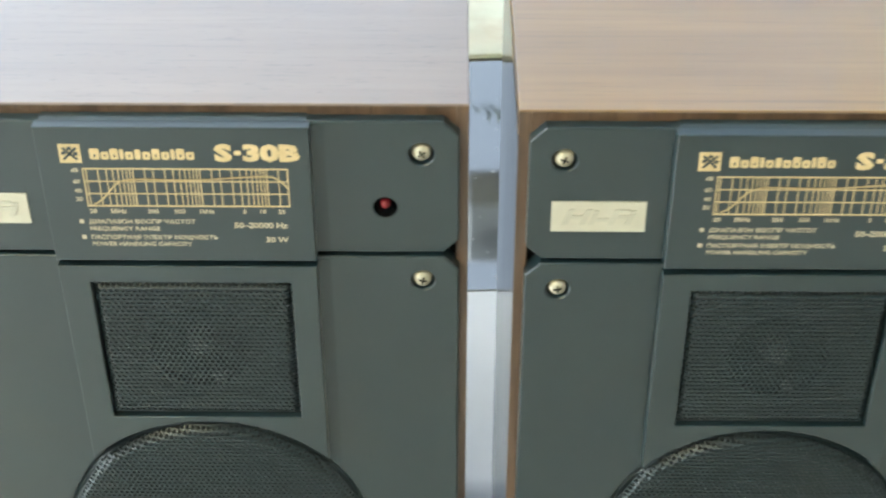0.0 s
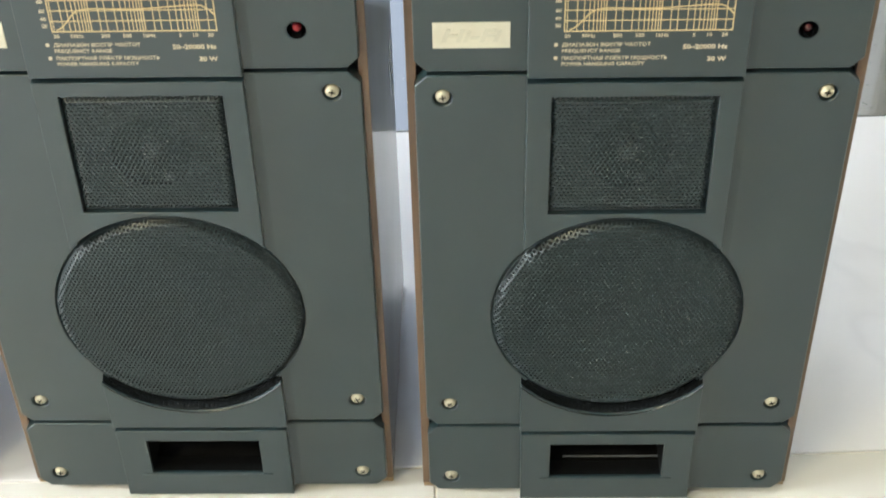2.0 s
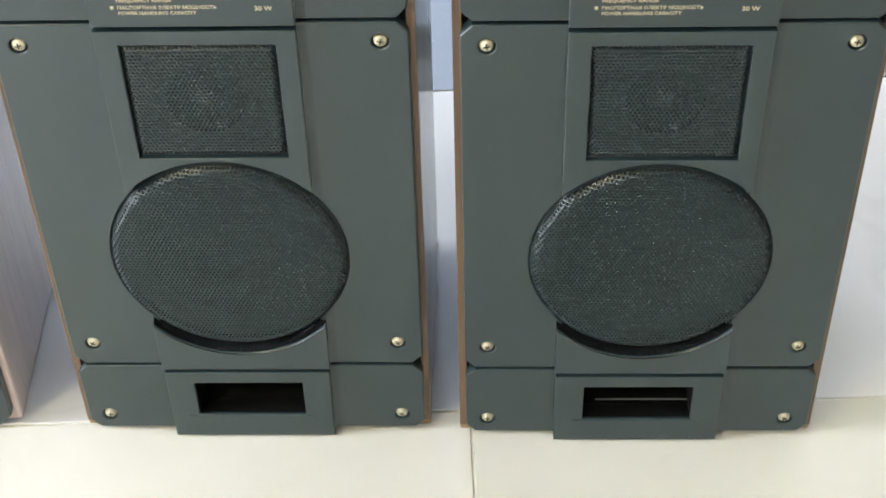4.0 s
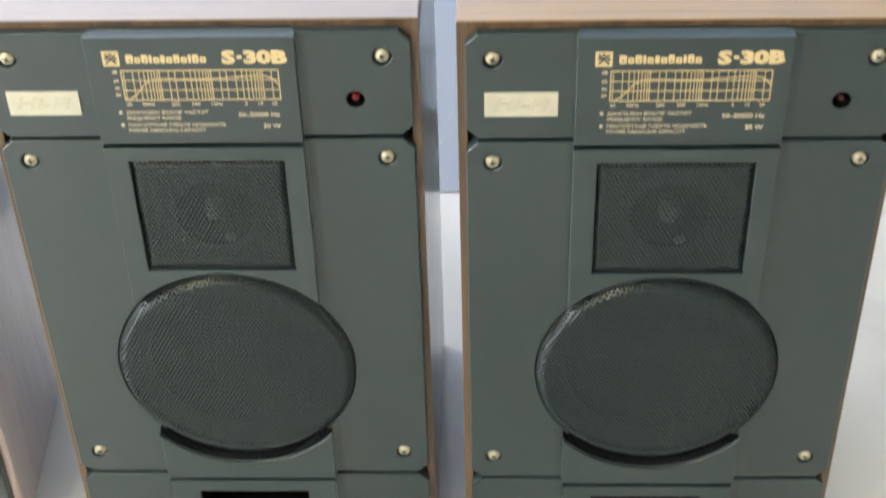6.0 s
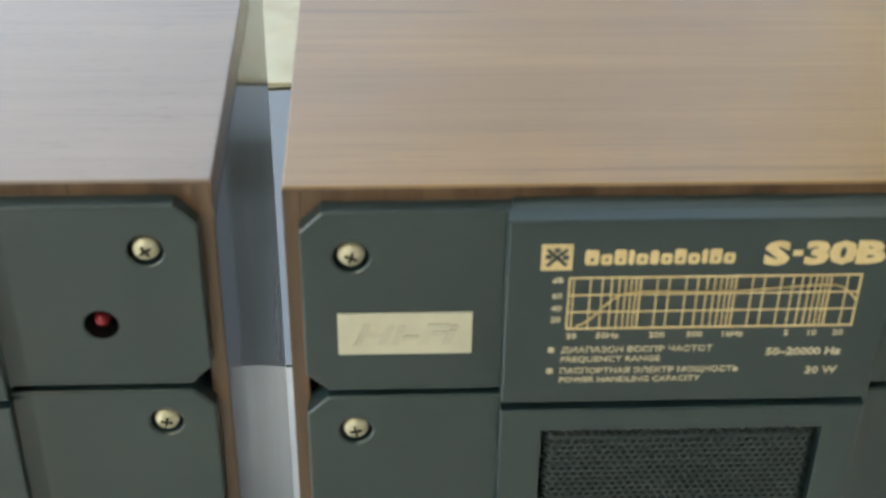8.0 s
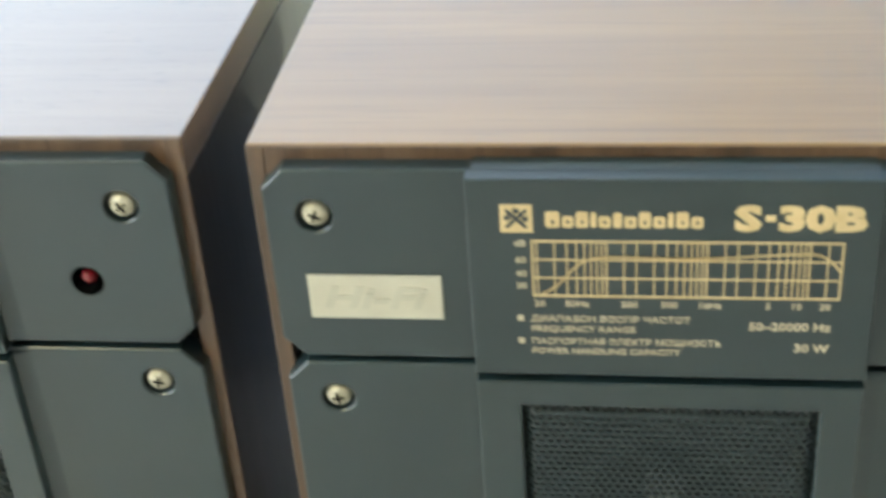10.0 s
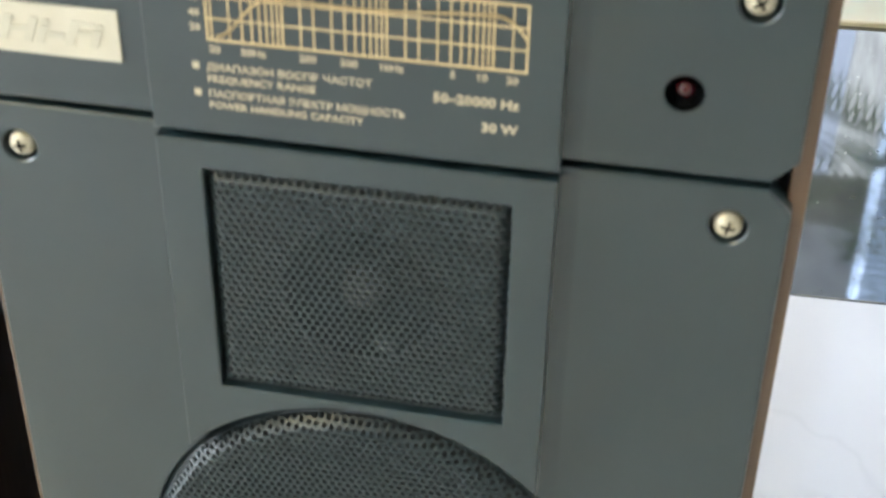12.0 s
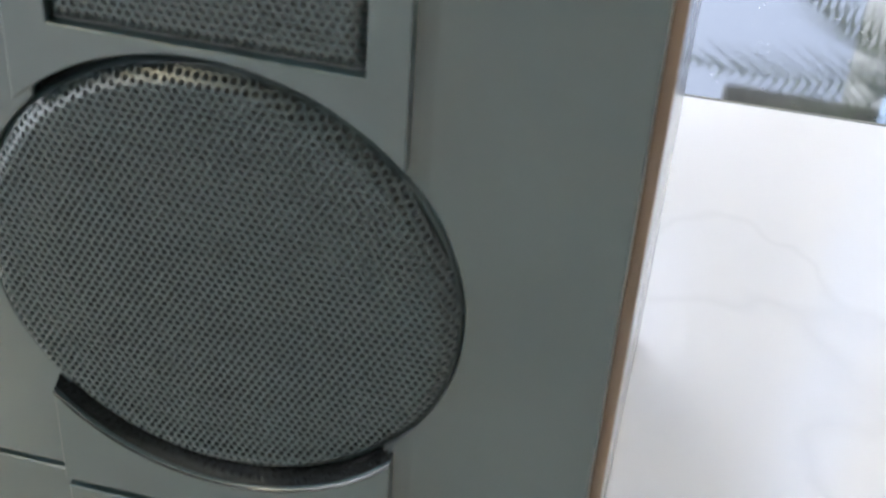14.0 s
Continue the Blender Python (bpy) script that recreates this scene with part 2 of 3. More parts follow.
MARBLE = veined("mottled_cream_marble", (0.66, 0.62, 0.50), (0.36, 0.26, 0.15), 6, 0.3, 0.16, 0.95, (0.25, 0.32, 0.23))
PAINT = textured("white_wall_paint", (0.70, 0.70, 0.68), (0.76, 0.76, 0.74), 6, 0.7, 0.1, 90)
CEILING = textured("white_ceiling_paint", (0.74, 0.73, 0.70), (0.8, 0.79, 0.77), 5, 0.8, 0.1, 90)
FACADE = textured("grey_render", (0.07, 0.076, 0.075), (0.24, 0.246, 0.24), 5, 0.85, 0.3, 30)
BLUE = textured("pale_blue_paint", (0.30, 0.40, 0.58), (0.38, 0.48, 0.66), 3, 0.6)
LEAF = textured("palm_leaf", (0.04, 0.07, 0.035), (0.08, 0.12, 0.06), 8, 0.5)
BARK = textured("palm_bark", (0.12, 0.10, 0.08), (0.22, 0.19, 0.15), 14, 0.9, 0.6, 60)
EARTH = textured("dry_ground", (0.22, 0.19, 0.14), (0.34, 0.30, 0.22), 2, 0.95, 0.4, 40)


# ---- building helpers ----
def finish(me, mat, angle=35):
    me.materials.append(mat)
    me.shade_smooth()
    me.set_sharp_from_angle(angle=radians(angle))
    return me


def part(name, bm, mat, parent=None, label="", angle=14):
    """One mesh object under a thing or a part; large flats stay flat beside their rounded edges."""
    me = bpy.data.meshes.new(name)
    bm.normal_update()
    bm.to_mesh(me)
    bm.free()
    return part_mesh(name, finish(me, mat, angle), parent, label)


def turned(name, bm, mat, parent=None, label=""):
    """The same for round bodies, shaded smooth."""
    return part(name, bm, mat, parent, label, 50)


def part_mesh(name, me, parent=None, label=""):
    ob = new(name, me)
    if parent:
        ob.parent = parent
    return tagged(ob, label)


def box_bm(x0, x1, y0, y1, z0, z1, bevel=0.0, segments=2, bm=None):
    b = bmesh.new()
    bmesh.ops.create_cube(b, size=1, matrix=Matrix.Translation(((x0 + x1) / 2, (y0 + y1) / 2, (z0 + z1) / 2)) @ Matrix.Diagonal((x1 - x0, y1 - y0, z1 - z0, 1)))
    if bevel:
        bmesh.ops.bevel(b, geom=b.edges[:], offset=bevel, segments=segments, affect="EDGES", profile=0.5)
    return merge(bm, b)


def merge(bm, b):
    if bm is None:
        return b
    me = bpy.data.meshes.new("tmp")
    b.to_mesh(me)
    b.free()
    bm.from_mesh(me)
    bpy.data.meshes.remove(me)
    return bm


def disc_bm(cx, y_front, cz, profile, n=32, bm=None, cap=True):
    """A turned body facing -y. profile: (radius, depth behind y_front) from the centre or rim outwards."""
    b = bmesh.new()
    rings = [[b.verts.new((cx + r * math.cos(2 * math.pi * i / n), y_front + d, cz + r * math.sin(2 * math.pi * i / n))) for i in range(n)] for r, d in profile]
    for p, q in zip(rings, rings[1:]):
        for i in range(n):
            b.faces.new((p[i], q[i], q[(i + 1) % n], p[(i + 1) % n]))
    if cap:
        b.faces.new(rings[0])
    bmesh.ops.recalc_face_normals(b, faces=b.faces[:])
    return merge(bm, b)


def plate_bm(outline, holes, front, back, bevel, bm=None):
    """A moulded plate in the x-z plane with rounded edges and openings that go through it."""
    cu = bpy.data.curves.new("tmp", "CURVE")
    cu.dimensions, cu.fill_mode = "2D", "BOTH"
    cu.extrude, cu.bevel_depth, cu.bevel_resolution = (back - front) / 2 - bevel, bevel, 2
    for k, pts in enumerate([outline, *holes]):
        s = cu.splines.new("POLY")
        s.points.add(len(pts) - 1)
        for q, (x, z) in zip(s.points, pts):
            q.co = (x, z, 0, 1)
        s.use_cyclic_u = True
    ob = bpy.data.objects.new("tmp", cu)
    scene.collection.objects.link(ob)
    me = bpy.data.meshes.new_from_object(ob.evaluated_get(bpy.context.evaluated_depsgraph_get()))
    bpy.data.objects.remove(ob)
    bpy.data.curves.remove(cu)
    b = bmesh.new()
    b.from_mesh(me)
    bpy.data.meshes.remove(me)
    bmesh.ops.remove_doubles(b, verts=b.verts[:], dist=1e-6)
    b.transform(Matrix(((1, 0, 0, 0), (0, 0, -1, (front + back) / 2), (0, 1, 0, 0), (0, 0, 0, 1))))
    bmesh.ops.recalc_face_normals(b, faces=b.faces[:])
    return merge(bm, b)


def ring(cx, cz, r, n=48):
    return [(cx + r * math.cos(2 * math.pi * i / n), cz - r * math.sin(2 * math.pi * i / n)) for i in range(n)]


def rect(x0, x1, z0, z1):
    return [(x0, z0), (x1, z0), (x1, z1), (x0, z1)]


def text_bm(words, x, z, size, y, align="LEFT", bold=0.0, shear=0.0, stretch=1.0, thick=0.00008, bm=None):
    """Flat lettering standing on the x-z plane at depth y, facing -y."""
    cu = bpy.data.curves.new("tmp", "FONT")
    cu.body, cu.size, cu.align_x, cu.shear, cu.offset, cu.extrude = words, size, align, shear, bold, thick
    cu.resolution_u = 2
    ob = bpy.data.objects.new("tmp", cu)
    scene.collection.objects.link(ob)
    me = bpy.data.meshes.new_from_object(ob.evaluated_get(bpy.context.evaluated_depsgraph_get()))
    bpy.data.objects.remove(ob)
    bpy.data.curves.remove(cu)
    b = bmesh.new()
    b.from_mesh(me)
    bpy.data.meshes.remove(me)
    b.transform(Matrix(((stretch, 0, 0, x), (0, 0, -1, y), (0, 1, 0, z), (0, 0, 0, 1))))
    return merge(bm, b)


def fitted_text(words, x0, x1, z0, z1, y, bold, shear):
    """Lettering stretched to fill a box on the panel."""
    b = text_bm(words, 0, 0, 0.0105, y, "LEFT", bold, shear)
    xs, zs = [v.co.x for v in b.verts], [v.co.z for v in b.verts]
    kx, kz = (x1 - x0) / (max(xs) - min(xs)), (z1 - z0) / (max(zs) - min(zs))
    for v in b.verts:
        v.co.x, v.co.z = x0 + (v.co.x - min(xs)) * kx, z0 + (v.co.z - min(zs)) * kz
    return b


def tube(name, points, radius, mat, parent=None, label="", cyclic=False):
    cu = bpy.data.curves.new(name, "CURVE")
    cu.dimensions, cu.bevel_depth, cu.bevel_resolution = "3D", radius, 4
    s = cu.splines.new("NURBS")
    s.points.add(len(points) - 1)
    for q, co in zip(s.points, points):
        q.co = (*co, 1)
    s.use_endpoint_u, s.order_u, s.use_cyclic_u = True, 4, cyclic
    ob = bpy.data.objects.new("tmp", cu)
    scene.collection.objects.link(ob)
    me = bpy.data.meshes.new_from_object(ob.evaluated_get(bpy.context.evaluated_depsgraph_get()))
    bpy.data.objects.remove(ob)
    bpy.data.curves.remove(cu)
    return part_mesh(name, finish(me, mat), parent, label)


def rolled(d, reach):
    """How far a sheet's edge, rolled back at some forty degrees, lies behind its face, d past the bend."""
    return 0 if d <= 0 else 0.65 * d * min(1, d / 0.0008) * (1 + 0.4 * d / reach)


def perforated(inside, depth_at, x0, x1, z0, z1, pitch, hole):
    """Punched sheet: a honeycomb of cells, each with its round hole and the hole's wall."""
    verts, faces, seen = [], [], {}

    def corner(x, z):
        key = (round(x * 2e5), round(z * 2e5))
        if key not in seen:
            seen[key] = len(verts)
            verts.append((x, depth_at(x, z), z))
        return seen[key]
    R, rows = pitch / math.sqrt(3), int((z1 - z0) / (pitch * 0.8660254)) + 1
    for j in range(rows):
        for i in range(int((x1 - x0) / pitch) + 1):
            cx, cz = x0 + (i + 0.5 * (j % 2)) * pitch, z0 + j * pitch * 0.8660254
            if not inside(cx, cz):
                continue
            ang = [math.pi / 6 + k * math.pi / 3 for k in range(6)]
            out = [corner(cx + R * math.cos(a), cz + R * math.sin(a)) for a in ang]
            y, base = depth_at(cx, cz), len(verts)
            for a in ang:
                hx, hz = cx + hole * math.cos(a), cz + hole * math.sin(a)
                verts.append((hx, depth_at(hx, hz) + 0.00005, hz))
            for a in ang:
                hx, hz = cx + hole * math.cos(a), cz + hole * math.sin(a)
                verts.append((hx, depth_at(hx, hz) + 0.0007, hz))
            for k in range(6):
                k1 = (k + 1) % 6
                faces.append((out[k], base + k, base + k1, out[k1]))
                faces.append((base + k, base + 6 + k, base + 6 + k1, base + k1))
    me = bpy.data.meshes.new("grille")
    me.from_pydata(verts, [], faces)
    return me


# ---- the loudspeaker ----
XA, XB, H, D = -0.0012, 0.2157, 0.3632, 0.186   # cabinet
PA, PB = 0.0036, 0.2114                # outer edges of the front panels
CX, CZ, CR = 0.1065, 0.1457, 0.0680    # woofer opening in the flanks
MZ, MR = 0.1465, 0.0702                # and in the raised band, above
LZ, LR = 0.1405, 0.0672                # and below, where it dips to a lip
PROUD = -0.005                         # front of the raised middle band
XL, XR = 0.0565, 0.1565                # edges of the raised band


def side_outline(left, z0, z1, cut=0.0055):
    """One flank of a front panel with clipped outer corners; the woofer's arc bites into it."""
    pts = [(PA, z0 + cut), (PA + cut, z0), (XL + 0.002, z0)]
    if z0 < CZ < z1:
        dz = math.sqrt(CR ** 2 - (XL + 0.002 - CX) ** 2)
        a = math.atan2(dz, CX - XL - 0.002)
        pts += [(CX - CR * math.cos(t), CZ - CR * math.sin(t)) for t in np.linspace(a, -a, 25)]
    pts += [(XL + 0.002, z1), (PA + cut, z1), (PA, z1 - cut)]
    return pts if left else [(PA + PB - x if x < 0.02 else XL + XR - x, z) for x, z in reversed(pts)]


def fillet(bm, x, z0, z1, wide=0.0075, high=0.0014):
    """The shallow hollow by which the right flank rises to the steep wall of the raised band; z0 and z1 may follow the woofer's arc."""
    b = bmesh.new()
    arc = [(x + wide * u, 0.0001 - high * (1 - u) ** 2) for u in np.linspace(0, 1, 11)]
    arc += [(x + wide, 0.001), (x - 0.001, 0.001), (x - 0.001, 0.0001 - high)]
    lo, hi = ([b.verts.new((p, q, z(p) if callable(z) else z)) for p, q in arc] for z in (z0, z1))
    n = len(arc)
    for i in range(n):
        b.faces.new((lo[i], lo[(i + 1) % n], hi[(i + 1) % n], hi[i]))
    bmesh.ops.recalc_face_normals(b, faces=b.faces[:])
    return merge(bm, b)


def screw(x, z, parent, turn):
    """A cross-head screw seated in a round recess of the panel."""
    bm = disc_bm(x, 0.0006, z, [(0.0003, -0.0009), (0.0020, -0.0006), (0.0032, 0.0002), (0.0037, 0.0012), (0.0037, 0.006)], 20)
    head = turned("screw", bm, STEEL, parent, "yellowed cross-head screw")
    # the cross recess is a black shape that carries its shade
    slot = bmesh.new()
    for a in (turn, turn + 90):
        b = box_bm(-0.0017, 0.0017, -0.00075, 0.0008, -0.0003, 0.0003)
        b.transform(Matrix.Translation((x, 0.0003, z)) @ Matrix.Rotation(radians(a), 4, "Y"))
        slot = merge(slot, b)
    part("slot", slot, VOID, head)


def build_speaker():
    sp = new("loudspeaker")
    # wooden carcass: four boards and a back
    t = 0.0047
    board = part("top_board", box_bm(XA, XB, 0.0062, D, H - 0.012, H, 0.0005, 2), WOOD, sp, "lacquered walnut veneer top")
    # front strips in the shaded walnut tone, thinly laid before the boards
    part("edging", box_bm(XA + t + 0.0001, XB - t - 0.0001, 0.0054, 0.0060, H - 0.0116, H - 0.0003, 0.0002, 2), WOOD_SHADED, board, "walnut front edge with its shade in the tone")
    part("bottom_board", box_bm(XA + 0.0002, XB - 0.0002, 0.0062, D - 0.0002, 0, 0.004, 0.0006, 2), WOOD, sp)
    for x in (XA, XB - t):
        side = part("side_board", box_bm(x, x + t, 0.0062, D - 0.0002, 0.0042, H - 0.0122, 0.0004, 2), SIDE_DARK, sp, "glossy side, much darker than the top")
        part("edging", box_bm(x, x + t, 0.0053, 0.0060, 0.0042, H - 0.0003, 0.0003, 2), WOOD_SHADED, side, "walnut front edge with its shade in the tone")
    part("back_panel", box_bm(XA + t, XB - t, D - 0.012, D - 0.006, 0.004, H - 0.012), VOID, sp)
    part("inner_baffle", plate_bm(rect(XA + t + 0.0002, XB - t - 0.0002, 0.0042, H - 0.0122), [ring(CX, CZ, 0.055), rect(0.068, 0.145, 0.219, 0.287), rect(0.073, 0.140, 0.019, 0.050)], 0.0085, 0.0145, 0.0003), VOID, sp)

    # top panel with the name plate
    z0, z1 = 0.3014, 0.3586
    bm = plate_bm(side_outline(True, z0, z1), [ring(0.016, 0.3454, 0.0054, 24)], 0.0, 0.0088, 0.0007)
    bm = plate_bm(side_outline(False, z0, z1), [ring(0.198, 0.3454, 0.0054, 24), ring(0.184, 0.3216, 0.0052, 28)], 0.0, 0.0088, 0.0007, bm)
    bm = plate_bm(rect(XL, XR, z0 - 0.0012, z1 + 0.0002), [], PROUD, 0.0088, 0.0006, bm)
    bm = fillet(bm, XR, z0 + 0.0002, z1 - 0.0008)
    crest = bmesh.new()
    ends = [[crest.verts.new((x, q, z)) for q, z in ((PROUD + 0.0009, z1 + 0.0001), (0.0051, z1 + 0.0016), (0.0051, z1 - 0.002), (PROUD + 0.0009, z1 - 0.002))] for x in (XL + 0.0008, XR - 0.0008)]
    for k in range(4):
        crest.faces.new((ends[0][k], ends[0][(k + 1) % 4], ends[1][(k + 1) % 4], ends[1][k]))
    for end in ends:
        crest.faces.new(end)
    bmesh.ops.recalc_face_normals(crest, faces=crest.faces[:])
    bm = merge(bm, crest)
    top = part("top_panel", bm, PLASTIC, sp, "black plastic panel with gold printing")
    screw(0.016, 0.3454, top, 20)
    screw(0.198, 0.3454, top, 55)
    y = PROUD - 0.00012
    # square emblem as a plain shape
    em = plate_bm(rect(0.0645, 0.0725, 0.3444, 0.3524), [], y - 0.0001, y + 0.0001, 0.00005)
    emblem = part("emblem", em, GOLD, top, "square gold emblem")
    cut = bmesh.new()
    for a in (45, 135):
        b = box_bm(-0.0036, 0.0036, -0.00005, 0.00005, -0.0005, 0.0005)
        b.transform(Matrix.Translation((0.0685, y - 0.00018, 0.3484)) @ Matrix.Rotation(radians(a), 4, "Y"))
        cut = merge(cut, b)
    for dx, dz in ((0.0022, 0), (-0.0022, 0.0003), (0, 0.0023)):
        cut = box_bm(0.0685 + dx - 0.0008, 0.0685 + dx + 0.0008, y - 0.00026, y - 0.00014, 0.3484 + dz - 0.0007, 0.3484 + dz + 0.0007, 0, 1, cut)
    part("emblem_cutout", cut, PLASTIC, emblem)
    # the maker's name as plain gold shapes
    x = 0.0757
    for w, h in ((0.0028, 0.0041), (0.0022, 0.0029), (0.0024, 0.0041), (0.0011, 0.004), (0.0023, 0.0029), (0.0017, 0.0038), (0.0023, 0.0029), (0.0023, 0.0041), (0.0023, 0.0029), (0.0011, 0.004), (0.0024, 0.0041), (0.0023, 0.0029)):
        w, h, c = w * 1.27, h * 1.12, 0.0005
        block = [(x + c, 0.3459), (x + w - c, 0.3459), (x + w, 0.3459 + c), (x + w, 0.3459 + h - c), (x + w - c, 0.3459 + h), (x + c, 0.3459 + h), (x, 0.3459 + h - c), (x, 0.3459 + c)]
        slot = [list(reversed(rect(x + w * 0.40, x + w * 0.64, 0.3459 + 0.0009, 0.3459 + 0.0022)))] if w > 0.0025 else []
        part("name_bar", plate_bm(block, slot, y - 0.0001, y + 0.0001, 0.00003), GOLD, top)
        x += w + 0.0006
    model = fitted_text("S", 0.1217, 0.1284, 0.3450, 0.3527, y, 0.0006, 0.0)
    model = merge(model, fitted_text("-", 0.1291, 0.1316, 0.3480, 0.3497, y, 0.0005, 0.0))
    model = merge(model, fitted_text("30B", 0.1323, 0.1534, 0.3450, 0.3527, y, 0.0006, 0.0))
    part("model_lettering", model, GOLD, top, "bold gold model lettering")
    # response graph
    gx0, gx1, gz0, gz1 = 0.0722, 0.1482, 0.3253, 0.3418
    lines = bmesh.new()

    def vline(x, w=0.00022):
        return box_bm(x - w / 2, x + w / 2, y - 0.0001, y + 0.0001, gz0, gz1, 0, 1, lines)
    f0, f1 = math.log10(18), math.log10(20500)
    for f in [20, 30, 40, 50, 60, 70, 80, 90, 100, 150, 200, 300, 400, 500, 600, 700, 800, 900, 1000, 1500, 2000, 3000, 4000, 5000, 6000, 7000, 8000, 9000, 10000, 15000]:
        lines = vline(gx0 + (gx1 - gx0) * (math.log10(f) - f0) / (f1 - f0), 0.00046 if f in (100, 1000, 10000) else 0.00036)
    for x in (gx0, gx1):
        lines = vline(x, 0.0005)
    for k, w in ((0, 0.0005), (1, 0.00036), (2, 0.00036), (3, 0.0005)):
        z = gz0 + (gz1 - gz0) * k / 3
        lines = box_bm(gx0 - 0.0002, gx1 + 0.0002, y - 0.00015, y + 0.0001, z - w / 2, z + w / 2, 0, 1, lines)
    part("graph_grid", lines, GOLD, top, "gold printed graph grid")
    curve = bmesh.new()
    path = []
    for i in range(41):
        u = i / 40
        rise = 1 / (1 + math.exp(-(u - 0.085) * 34))
        v = 0.02 + 0.66 * rise + 0.12 * u + 0.03 * math.sin(u * 9) - 0.32 * max(0, (u - 0.9) / 0.1) ** 2
        path.append(Vector((gx0 + (gx1 - gx0) * (0.03 + 0.97 * u), gz0 + (gz1 - gz0) * min(v, 0.93))))
    rows = []
    for i, q in enumerate(path):
        d = (path[min(i + 1, 40)] - path[max(i - 1, 0)]).normalized() * 0.00034
        rows.append([curve.verts.new((q.x + k * d.y, y - 0.00025, q.y - k * d.x)) for k in (1, -1)])
    for p, q in zip(rows, rows[1:]):
        curve.faces.new((p[0], q[0], q[1], p[1]))
    bmesh.ops.solidify(curve, geom=curve.faces[:], thickness=0.0001)
    bmesh.ops.recalc_face_normals(curve, faces=curve.faces[:])
    part("graph_curve", curve, GOLD, top, "gold response curve")
    for s, x in (("20", 0.0737), ("50Hz", 0.0832), ("200", 0.0965), ("500", 0.1065), ("1kHz", 0.1165), ("5", 0.1311), ("10", 0.1379), ("20", 0.1450)):
        part("scale_number", text_bm(s, x, 0.3220, 0.0026, y, "CENTER", 0.00004, 0, 1.1), CREAM_PRINT, top)
    for s, z in (("dB", 0.3403), ("60", 0.3353), ("40", 0.3312), ("20", 0.3275)):
        part("scale_number", text_bm(s, 0.0706, z, 0.0025, y, "RIGHT", 0.00004, 0, 1.1), CREAM_PRINT, top)
    for s, x, z in (("ДИАПАЗОН ВОСПР ЧАСТОТ", 0.0712, 0.3172), ("FREQUENCY RANGE", 0.0712, 0.3140), ("ПАСПОРТНАЯ ЭЛЕКТР МОЩНОСТЬ", 0.0712, 0.3100), ("POWER HANDLING CAPACITY", 0.0712, 0.3069)):
        part("caption", text_bm(s, x, z, 0.0026, y, "LEFT", 0.00003, 0, 1.12 if z > 0.313 else 1.06), CREAM_PRINT, top, "cream printed caption")
    for z in (0.3173, 0.3101):
        part("bullet", box_bm(0.0678, 0.0694, y - 0.0001, y + 0.0001, z, z + 0.0017), CREAM_PRINT, top)
    val = text_bm("50–20000 Hz", 0.1468, 0.3154, 0.0034, y, "RIGHT", 0.00008, 0, 1.1)
    part("rating", text_bm("30 W", 0.1468, 0.3088, 0.0034, y, "RIGHT", 0.00008, 0, 1.1), CREAM_PRINT, top, "bold cream printed rating")
    part("rating", val, CREAM_PRINT, top, "bold cream printed rating")
    # foil badge
    badge = part("badge", plate_bm(rect(0.0122, 0.0476, 0.3142, 0.3274), [], -0.0007, 0.0003, 0.0002), BADGE, top, "pale gold foil badge with raised lettering")
    part("badge_lettering", text_bm("Hi-Fi", 0.0289, 0.3177, 0.0092, -0.0008, "CENTER", 0.0003, 0.25, 1.5, 0.0003), BADGE_SHADED, badge)
    # indicator lamp in its collar
    lamp = turned("indicator_lamp", disc_bm(0.184, 0.0004, 0.3222, [(0.0004, -0.0002), (0.0012, 0.0000), (0.0019, 0.0008), (0.0022, 0.0022), (0.0022, 0.006)], 20), LAMP_RED, top, "small dark red indicator lamp")
    turned("collar", disc_bm(0.184, 0.0, 0.3216, [(0.0026, 0.0060), (0.0036, 0.0050), (0.0042, 0.0012), (0.0044, -0.0001), (0.0047, 0.0004)], 28, cap=False), GLOSS, lamp)

    # main panel
    z0, z1 = 0.0614, 0.2977
    bm = plate_bm(side_outline(True, z0, z1), [ring(0.016, 0.286, 0.0054, 24), ring(0.016, 0.077, 0.0054, 24)], 0.0, 0.0088, 0.0009)
    bm = plate_bm(side_outline(False, z0, z1), [ring(0.198, 0.287, 0.0054, 24), ring(0.198, 0.077, 0.0054, 24)], 0.0, 0.0088, 0.0009, bm)
    dz = math.sqrt(MR ** 2 - (CX - XL) ** 2)
    a = math.atan2(dz, CX - XL)
    arc = [(CX + MR * math.cos(t), MZ + MR * math.sin(t)) for t in np.linspace(a, math.pi - a, 41)]
    bm = plate_bm([(XL, MZ + dz)] + list(reversed(arc))[1:-1] + [(XR, MZ + dz), (XR, z1 - 0.0012), (XL, z1 - 0.0012)],
                  [list(reversed(rect(0.0672, 0.1470, 0.2182, 0.2894)))], PROUD, 0.0088, 0.0005, bm)
    dl = math.sqrt(LR ** 2 - (CX - XL) ** 2)
    al = math.atan2(dl, CX - XL)
    low = [(CX + LR * math.cos(t), LZ + LR * math.sin(t)) for t in np.linspace(-al, -math.pi + al, 41)]
    bm = plate_bm([(XL, z0 - 0.0012), (XR, z0 - 0.0012), (XR, LZ - dl)] + low[1:-1] + [(XL, LZ - dl)], [], PROUD, 0.0088, 0.0005, bm)
    bm = fillet(bm, XR, lambda x: CZ + math.sqrt(CR ** 2 - (x - CX) ** 2) + 0.0002, z1 - 0.0008)
    bm = fillet(bm, XR, z0 + 0.0002, lambda x: CZ - math.sqrt(CR ** 2 - (x - CX) ** 2) - 0.0002)
    mainp = part("main_panel", bm, PLASTIC, sp, "black plastic panel with a raised middle band")
